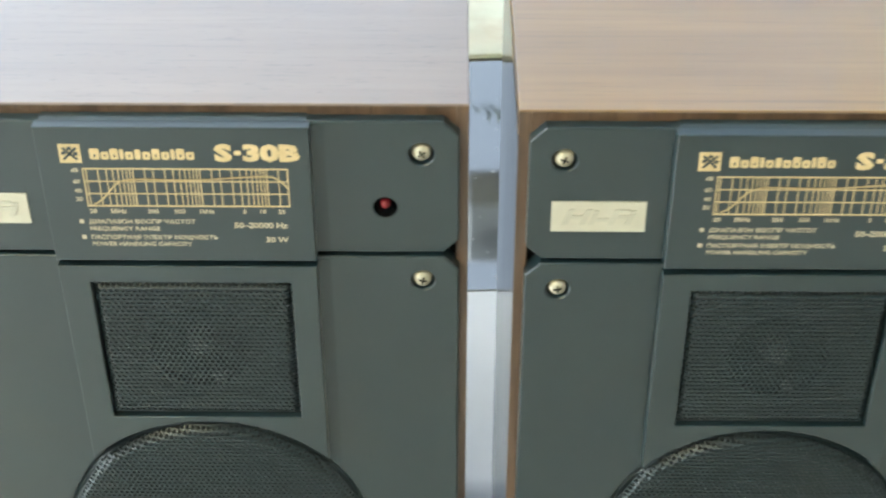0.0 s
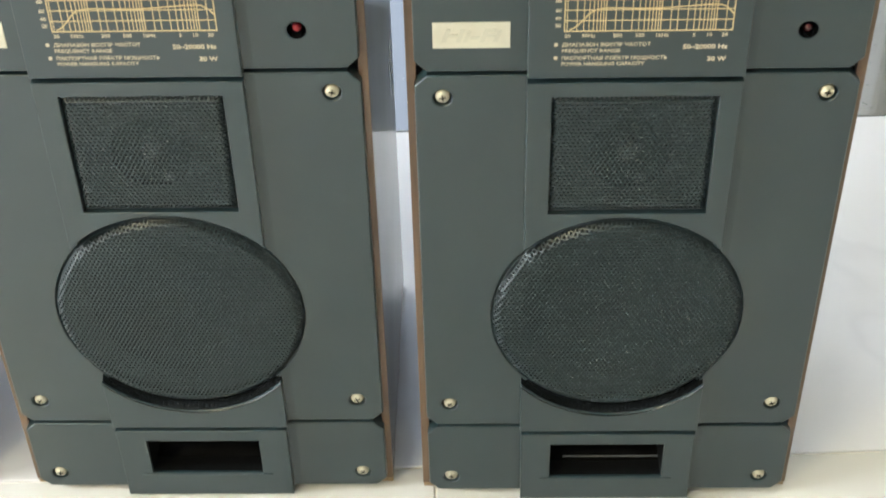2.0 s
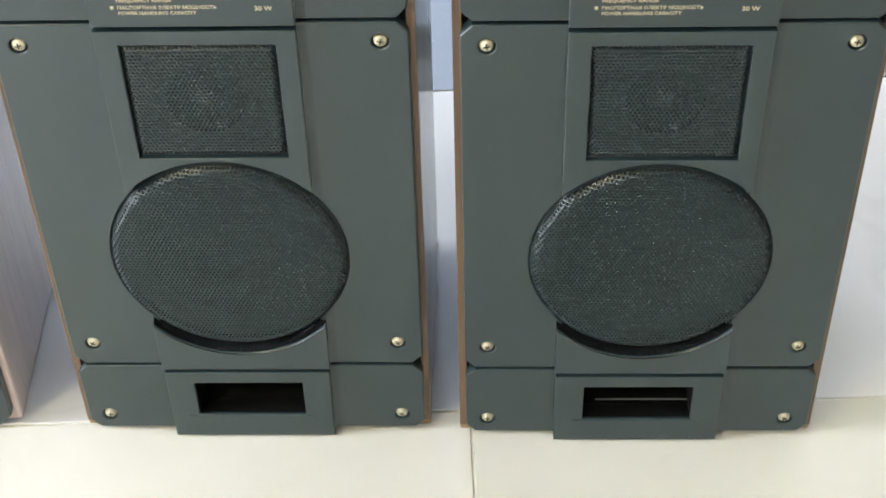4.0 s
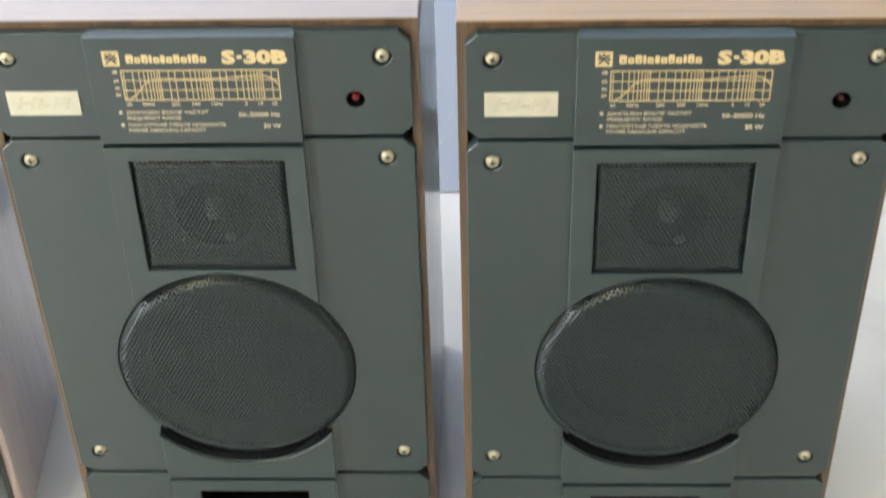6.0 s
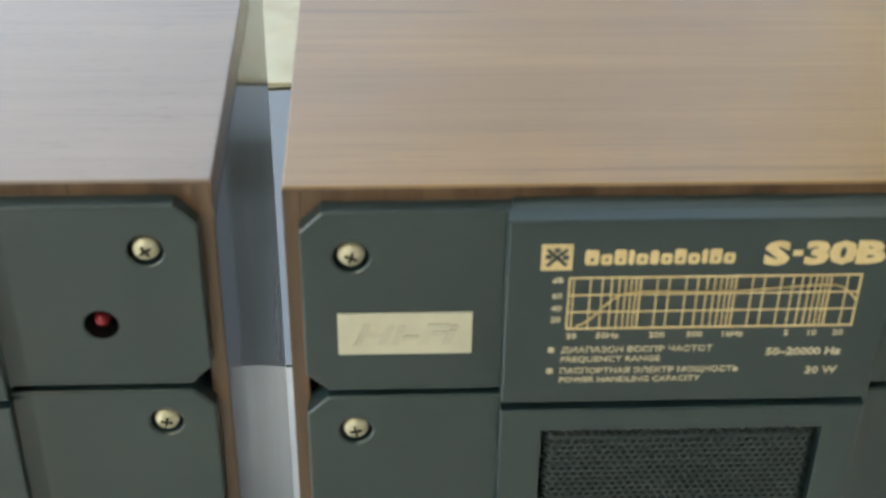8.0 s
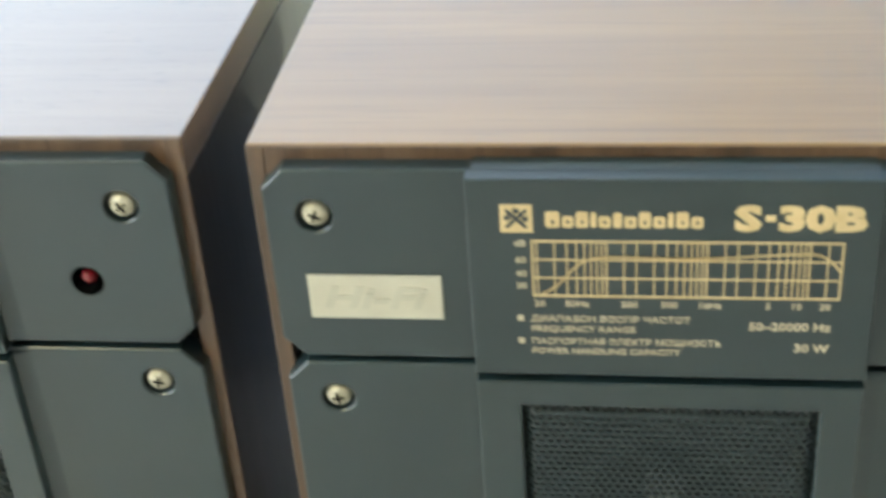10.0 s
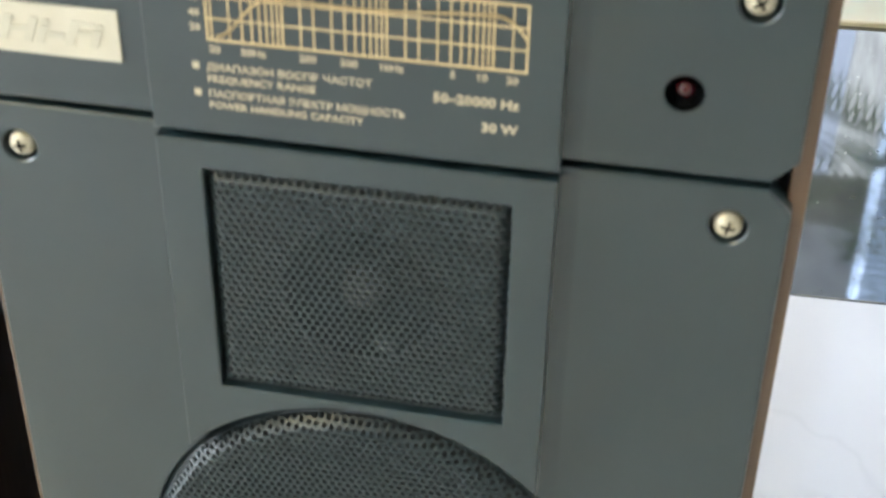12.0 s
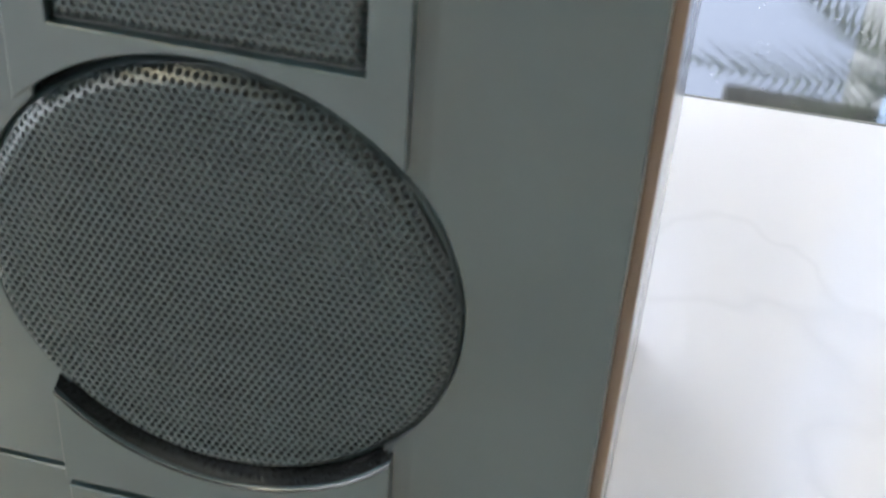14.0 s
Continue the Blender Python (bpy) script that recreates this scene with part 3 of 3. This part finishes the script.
    lip = bmesh.new()
    rows = []
    for v, y in ((0.0, 0.0046), (0.25, 0.0032), (0.5, 0.0011), (0.75, -0.0016), (0.9, -0.0036), (0.97, -0.0048), (1.02, -0.0054), (1.07, -0.0055), (1.13, -0.0049)):
        row = []
        for t in np.linspace(-al + 0.01, -math.pi + al - 0.01, 49):
            x, z = CX + LR * math.cos(t), LZ + LR * math.sin(t)
            zi = CZ - math.sqrt(max(0.0658 ** 2 - (x - CX) ** 2, 0))
            row.append(lip.verts.new((x, y, zi + (z - zi) * v)))
        rows.append(row)
    for p, q in zip(rows, rows[1:]):
        for k in range(48):
            lip.faces.new((p[k], p[k + 1], q[k + 1], q[k]))
    bmesh.ops.recalc_face_normals(lip, faces=lip.faces[:])
    turned("lip", lip, GLOSS, mainp, "glossy black curved lip")
    for x, z, k in ((0.016, 0.286, 80), (0.198, 0.287, 10), (0.016, 0.077, 35), (0.198, 0.077, 65)):
        screw(x, z, mainp, k)
    # tweeter: punched grille in its recess, dome behind
    tg = perforated(lambda x, z: 0.0680 < x < 0.1460 and 0.2190 < z < 0.2884,
                    lambda x, z: -0.0046 + rolled(max(abs(x - 0.1070) - 0.0360, abs(z - 0.2537) - 0.0312), 0.0036),
                    0.0660, 0.1472, 0.2170, 0.2894, 0.0023, 0.00086)
    tweeter = part_mesh("tweeter_grille", finish(tg, MESH_PAINT, 60), mainp, "black punched steel grille")
    part("tweeter_frame", plate_bm(rect(0.0676, 0.1466, 0.2186, 0.2890), [list(reversed(rect(0.0686, 0.1456, 0.2196, 0.2880)))], -0.0012, 0.004, 0.0003), PLASTIC, tweeter)
    tb = part("tweeter_plate", plate_bm(rect(0.068, 0.145, 0.2185, 0.2875), [ring(0.1065, 0.2535, 0.0205, 40)], -0.0016, 0.0026, 0.0002), GREY_DOME, tweeter)
    turned("tweeter_cone", disc_bm(0.1065, 0.003, 0.2535, [(0.003, 0.008), (0.009, 0.0090), (0.0215, 0.0004)], 40), CONE, tb)
    turned("tweeter_dome", disc_bm(0.1065, 0.0000, 0.2535, [(0.0006, -0.0016), (0.0028, -0.0014), (0.0044, -0.0006), (0.0054, 0.0020), (0.0058, 0.0060)], 28), PALE_DOME, tb)
    turned("tweeter_stud", disc_bm(0.1130, -0.0014, 0.2375, [(0.0006, 0.0), (0.0022, 0.0002), (0.0031, 0.0012), (0.0033, 0.002)], 20), PALE_DOME, tb)
    # woofer: domed punched grille, rim and cone
    RG, GZ = 0.0668, 0.1450

    def dome(x, z):
        r = math.hypot(x - CX, z - GZ)
        return -0.0040 - 0.0006 * (1 - (r / RG) ** 2) + rolled(r - 0.0622, 0.0042)
    wg = perforated(lambda x, z: math.hypot(x - CX, z - GZ) < RG - 0.0008, dome, CX - RG, CX + RG, GZ - RG, GZ + RG, 0.0023, 0.00086)
    woofer = part_mesh("woofer_grille", finish(wg, MESH_PAINT, 60), mainp, "round domed black punched steel grille")
    turned("rim", disc_bm(CX, 0.0, GZ, [(RG - 0.0022, 0.0010), (RG - 0.0008, 0.0006), (RG + 0.0006, 0.0016), (RG + 0.0009, 0.0045)], 72, cap=False), MESH_PAINT, woofer)
    # black ring that stands for the shade in the gap round the grille
    turned("gap_shade", disc_bm(CX, 0.0, GZ, [(RG + 0.0009, 0.0035), (MR + 0.003, 0.0048)], 72, cap=False), VOID, woofer)
    turned("cone", disc_bm(CX, 0.004, GZ, [(0.004, 0.020), (0.018, 0.024), (0.046, 0.0090), (0.050, 0.003), (0.056, 0.003), (0.066, 0.0035)], 48), CONE, woofer)

    # bottom panel with the bass port
    z0, z1 = 0.0050, 0.0577
    bm = plate_bm(side_outline(True, z0, z1), [ring(0.016, 0.0155, 0.0054, 24)], 0.0, 0.0088, 0.0007)
    bm = plate_bm(side_outline(False, z0, z1), [ring(0.198, 0.0155, 0.0054, 24)], 0.0, 0.0088, 0.0007, bm)
    bm = plate_bm(rect(XL + 0.0008, XR - 0.0008, 0.0022, z1 - 0.0012), [list(reversed(rect(0.0732, 0.1398, 0.0200, 0.0488)))], PROUD, 0.0088, 0.0005, bm)
    bm = fillet(bm, XR - 0.0008, z0 + 0.0004, z1 - 0.0008)
    bot = part("bottom_panel", bm, PLASTIC, sp, "black plastic panel with a rectangular port")
    screw(0.016, 0.0155, bot, 5)
    screw(0.198, 0.0155, bot, 40)
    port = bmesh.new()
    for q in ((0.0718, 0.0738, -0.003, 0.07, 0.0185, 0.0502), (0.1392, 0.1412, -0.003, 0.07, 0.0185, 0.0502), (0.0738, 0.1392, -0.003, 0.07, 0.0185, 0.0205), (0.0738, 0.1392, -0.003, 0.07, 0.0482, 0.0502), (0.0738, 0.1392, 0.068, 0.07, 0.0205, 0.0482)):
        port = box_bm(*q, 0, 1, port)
    part("port_duct", port, VOID, bot, "near-black bass duct")
    part("port_sill", box_bm(0.0675, 0.1452, PROUD - 0.0006, PROUD + 0.0004, 0.0192, 0.0200, 0.0002, 1), PLASTIC, bot)
    return sp


LAMP_RED, _n, _l, _p = material("red_lens")
_p.inputs["Base Color"].default_value, _p.inputs["Roughness"].default_value = (0.16, 0.006, 0.012, 1), 0.12
# the same red lens with shade put into its colour
LAMP_SHADED, _n, _l, _p = material("shaded_red_lens")
_p.inputs["Base Color"].default_value, _p.inputs["Roughness"].default_value = (0.035, 0.004, 0.006, 1), 0.1
GLOSS = textured("glossy_black_plastic", (0.004, 0.005, 0.006), (0.007, 0.008, 0.009), 40, 0.12)
GLOSS.node_tree.nodes["Principled BSDF"].inputs["IOR"].default_value = 1.38

right_speaker = build_speaker()
tagged(right_speaker, "black-fronted walnut bookshelf loudspeaker standing on tiled floor", "loudspeaker", "pair of loudspeakers")
left_speaker = copy_thing(right_speaker, pose(-0.2350, 0.0040, 0))
left_speaker.name = "loudspeaker"
tagged(left_speaker, "black-fronted loudspeaker, walnut top greyed by painted sheen, standing on tiles")
# the left top mirrors more sky; part of that sheen is coloured in
for o in left_speaker.children:
    if o.name.startswith("top_board"):
        o.data = o.data.copy()
        o.data.materials[0] = WOOD_SHEEN
# the right lamp takes the lens colour that holds the shade
for o in right_speaker.children_recursive:
    if o.name.startswith("indicator_lamp"):
        o.data = o.data.copy()
        o.data.materials[0] = LAMP_SHADED
# a bright wire shows inside the port of one of them, and both carry chalk figures
part("port_wire", box_bm(0.082, 0.1385, 0.006, 0.0070, 0.0256, 0.0265, 0.0003, 1), GREY_DOME, right_speaker, "thin bright wire in the port")


def chalk(words, x, y, size, turn, parent, stretch=1.0):
    bm = text_bm(words, 0, 0, size, 0, "LEFT", 0.00022, 0.15, stretch, 0.00006)
    bm.transform(Matrix.Translation((x, y, H + 0.0001)) @ Matrix.Rotation(radians(turn), 4, "Z") @ Matrix.Rotation(radians(-90), 4, "X"))
    part("chalk_mark", bm, CHALK, parent, "white chalk figures")


chalk("3 - 2.9", 0.1450, 0.1665, 0.0105, 3, right_speaker, 1.5)
chalk("3-29", 0.1800, 0.1480, 0.0085, 3, left_speaker, 1.2)

# ---- the third loudspeaker, plainer, beside the pair ----
third = tagged(new("loudspeaker"), "rosy-brown wooden loudspeaker with a dark front beside the pair", "loudspeaker")
part("cabinet", box_bm(-0.214, 0, 0.006, 0.186, 0, 0.364, 0.0025, 3), PINK_WOOD, third)
part("front_panel", plate_bm([(-0.209, 0.011), (-0.203, 0.005), (-0.012, 0.005), (-0.005, 0.012), (-0.005, 0.353), (-0.011, 0.359), (-0.203, 0.359), (-0.209, 0.353)], [], -0.002, 0.007, 0.001), PLASTIC, third, "black plastic front panel")
third.matrix_basis = pose(-0.2790, 0.008, 0, 0, 0, 4.2)

# ---- floor, sill, paving ----
# the joints run slightly askew to the loudspeakers' fronts
tilt = pose(0, 0.021, 0, 0, 0, math.degrees(math.atan(0.043)))
floor = tagged(new("floor", finish(bpy.data.meshes.new("floor"), GROUT)), kind="structure", label="white-tiled floor, front tiles tinted by painted warm light")
bm = box_bm(-2.4, 2.4, -2.9, 0.355, -0.06, -0.0012)
bm.to_mesh(floor.data)
bm.free()
floor.matrix_basis = tilt


def tile_mesh(w, d, mat):
    bm = box_bm(0, w, 0, d, -0.012, 0.0, 0.0007, 1)
    me = bpy.data.meshes.new("tile")
    bm.to_mesh(me)
    bm.free()
    return finish(me, mat, 14)


# cream: the front tiles, with warm light in their colour
cream, white = tile_mesh(0.5988, 0.5985, WARM_LIT_TILE), tile_mesh(1.1983, 0.3546, WHITE_TILE)
for i in range(-4, 4):
    for j in range(-5, 0):
        t = part_mesh("tile", cream, floor)
        t.location = (0.006 + i * 0.6, j * 0.6 + 0.001, 0)
for i in range(-2, 2):
    t = part_mesh("tile", white, floor)
    t.location = (-0.62 + (i + 1) * 1.2, 0.001, 0)
sill = tagged(part("granite_sill", box_bm(-2.4, 2.4, 0.3563, 0.95, -0.05, 0.0, 0.001, 2), GRANITE), "polished black granite sill with silvery flakes", "sill", kind="structure")
sill.matrix_basis = tilt
paving = tagged(part("pavement", box_bm(-4, 4, 0.708, 4, -0.05, 0.004, 0.002, 2), MARBLE), "mottled cream and green marble paving", kind="structure")
paving.matrix_basis = pose(0, 0.021, 0, 0, 0, 4.3)
ground = tagged(part("ground", box_bm(-400, 400, -400, 400, -0.3, -0.07), EARTH), "dry bare ground", kind="structure")

# added block that stands for a white thing of unknown kind
tagged(part("white_block", box_bm(0.475, 0.775, 0.775, 1.075, 0.0045, 2.79, 0.012, 3), PAINT), "plain tall white block on marble paving", kind="structure")

hose = tube("garden_hose", [(-0.9, 1.00, 0.0082), (-0.55, 0.988, 0.0082), (-0.335, 0.972, 0.0082), (-0.15, 0.955, 0.0082), (0.0, 0.944, 0.0082), (0.10, 0.952, 0.0082), (0.17, 0.978, 0.0082), (0.24, 1.022, 0.0082), (0.42, 1.15, 0.0082), (0.7, 1.30, 0.0082)], 0.0042, HOSE)
tagged(hose, "bright green plastic hose lying on marble paving", "hose")
clip = tagged(new("metal_bracket"), "small galvanised metal bracket on marble paving", "bracket")
part("plate", box_bm(-0.03, 0.03, -0.016, 0.016, 0, 0.003, 0.001, 2), CHROME, clip)
part("lip", box_bm(-0.03, 0.03, -0.016, -0.012, 0.0025, 0.014, 0.001, 2), CHROME, clip)
clip.matrix_basis = pose(-0.176, 1.105, 0.004, 0, 0, -4)

# ---- the unseen room round the camera, its shell added to shape the light ----
# the opening is added to light the loudspeakers' fronts
wall = plate_bm(rect(-2.5, 2.5, 0, 2.8), [list(reversed(rect(-2.0, -0.5, 0.8, 2.2)))], -3.0, -2.8, 0.002)
tagged(part("wall_south", wall, PAINT), "added white wall with an opening for fill light", kind="structure")
tagged(part("wall_east", box_bm(2.3, 2.5, -2.8, 2.4, 0, 2.8), PAINT), "added white wall out of view", kind="structure")
# the doorway is added so that light reaches the floor at left
wall = box_bm(-2.5, -2.3, -2.8, -1.05, 0, 2.8)
wall = box_bm(-2.5, -2.3, -0.15, 2.4, 0, 2.8, 0, 1, wall)
wall = box_bm(-2.5, -2.3, -1.05, -0.15, 2.1, 2.8, 0, 1, wall)
tagged(part("wall_west", wall, PAINT), "added white wall with a gap for side light", kind="structure")
# the overhang is set by how much sky should reach the tops
tagged(part("ceiling", box_bm(-2.5, 2.5, -3.0, 1.9, 2.8, 2.95), CEILING), "added white ceiling whose overhang limits the sky's light", kind="structure")
ceiling_lamp = tagged(new("ceiling_lamp"), "round warm opal lamp under the white ceiling", "lamp")
GLOW, _n, _l, _p = material("warm_opal_glass")
_p.inputs["Emission Color"].default_value, _p.inputs["Emission Strength"].default_value = (1, 0.82, 0.48, 1), LAMP_GLOW
b = bmesh.new()
bmesh.ops.create_cone(b, cap_ends=True, segments=40, radius1=0.31, radius2=0.31, depth=0.03, matrix=Matrix.Translation((0, 0, 2.785)))
part("housing", b, CEILING, ceiling_lamp)
b = bmesh.new()
bmesh.ops.create_uvsphere(b, u_segments=40, v_segments=20, radius=1, matrix=Matrix.Translation((0, 0, 2.772)) @ Matrix.Diagonal((0.29, 0.29, 0.09, 1)))
bmesh.ops.bisect_plane(b, geom=b.verts[:] + b.edges[:] + b.faces[:], plane_co=(0, 0, 2.769), plane_no=(0, 0, 1), clear_outer=True)
turned("shade", b, GLOW, ceiling_lamp, "glowing warm opal shade")
ceiling_lamp.location = (-1.9, -2.1, 0)

# ---- outside, seen mirrored in the sill: a neighbour's house and a palm ----
house = tagged(new("house"), "grey rendered neighbouring house with a flat roof", "house")
part("wall", box_bm(1.3, 9, 6, 10, -0.1, 7.0, 0.02, 1), FACADE, house)
part("balcony", box_bm(0.33, 1.3, 6, 6.5, 3.45, 7.0, 0.02, 1), FACADE, house, "dark grey projecting upper wall")
part("ledge", box_bm(0.05, 0.33, 6.05, 6.4, 3.7, 4.1, 0.02, 1), FACADE, house)
part("pillar", box_bm(1.06, 2.3, 5.7, 5.95, -0.1, 6.6, 0.02, 1), BLUE, house, "broad pale blue painted pillar")


def build_palm():
    palm = tagged(new("palm_tree"), "slender palm with feathery fronds beside the house", "tree")
    tube("trunk", [(0, 0, -0.2), (0.05, 0, 0.8), (0.0, 0.05, 1.5), (0.02, 0, 2.4)], 0.05, BARK, palm)
    rng = random.Random(4)
    verts, faces = [], []
    for k in range(12):
        az, up, ln = 2 * math.pi * k / 12 + rng.uniform(-0.2, 0.2), rng.uniform(-0.2, 1.1), rng.uniform(0.65, 1.0)
        for s in range(1, 24):
            u = s / 24
            r, z = ln * u * math.cos(up) + 0.15 * u, 2.4 + ln * u * math.sin(up) - 0.35 * u * u
            c = Vector((r * math.cos(az), r * math.sin(az), z))
            side = Vector((-math.sin(az), math.cos(az), 0))
            out = Vector((math.cos(az), math.sin(az), 0))
            w = 0.22 * math.sin(math.pi * min(0.95, u * 0.9 + 0.12))
            for sg in (-1, 1):
                tip = c + side * sg * w + out * 0.75 * w + Vector((0, 0, -0.35 * w + rng.uniform(-0.03, 0.03)))
                i = len(verts)
                verts += [tuple(c + out * 0.010), tuple(c - out * 0.010), tuple(tip)]
                faces.append((i, i + 1, i + 2))
    me = bpy.data.meshes.new("crown")
    me.from_pydata(verts, [], faces)
    part_mesh("crown", finish(me, LEAF), palm)
    return palm


build_palm().matrix_basis = pose(1.05, 5.0, 0.02)
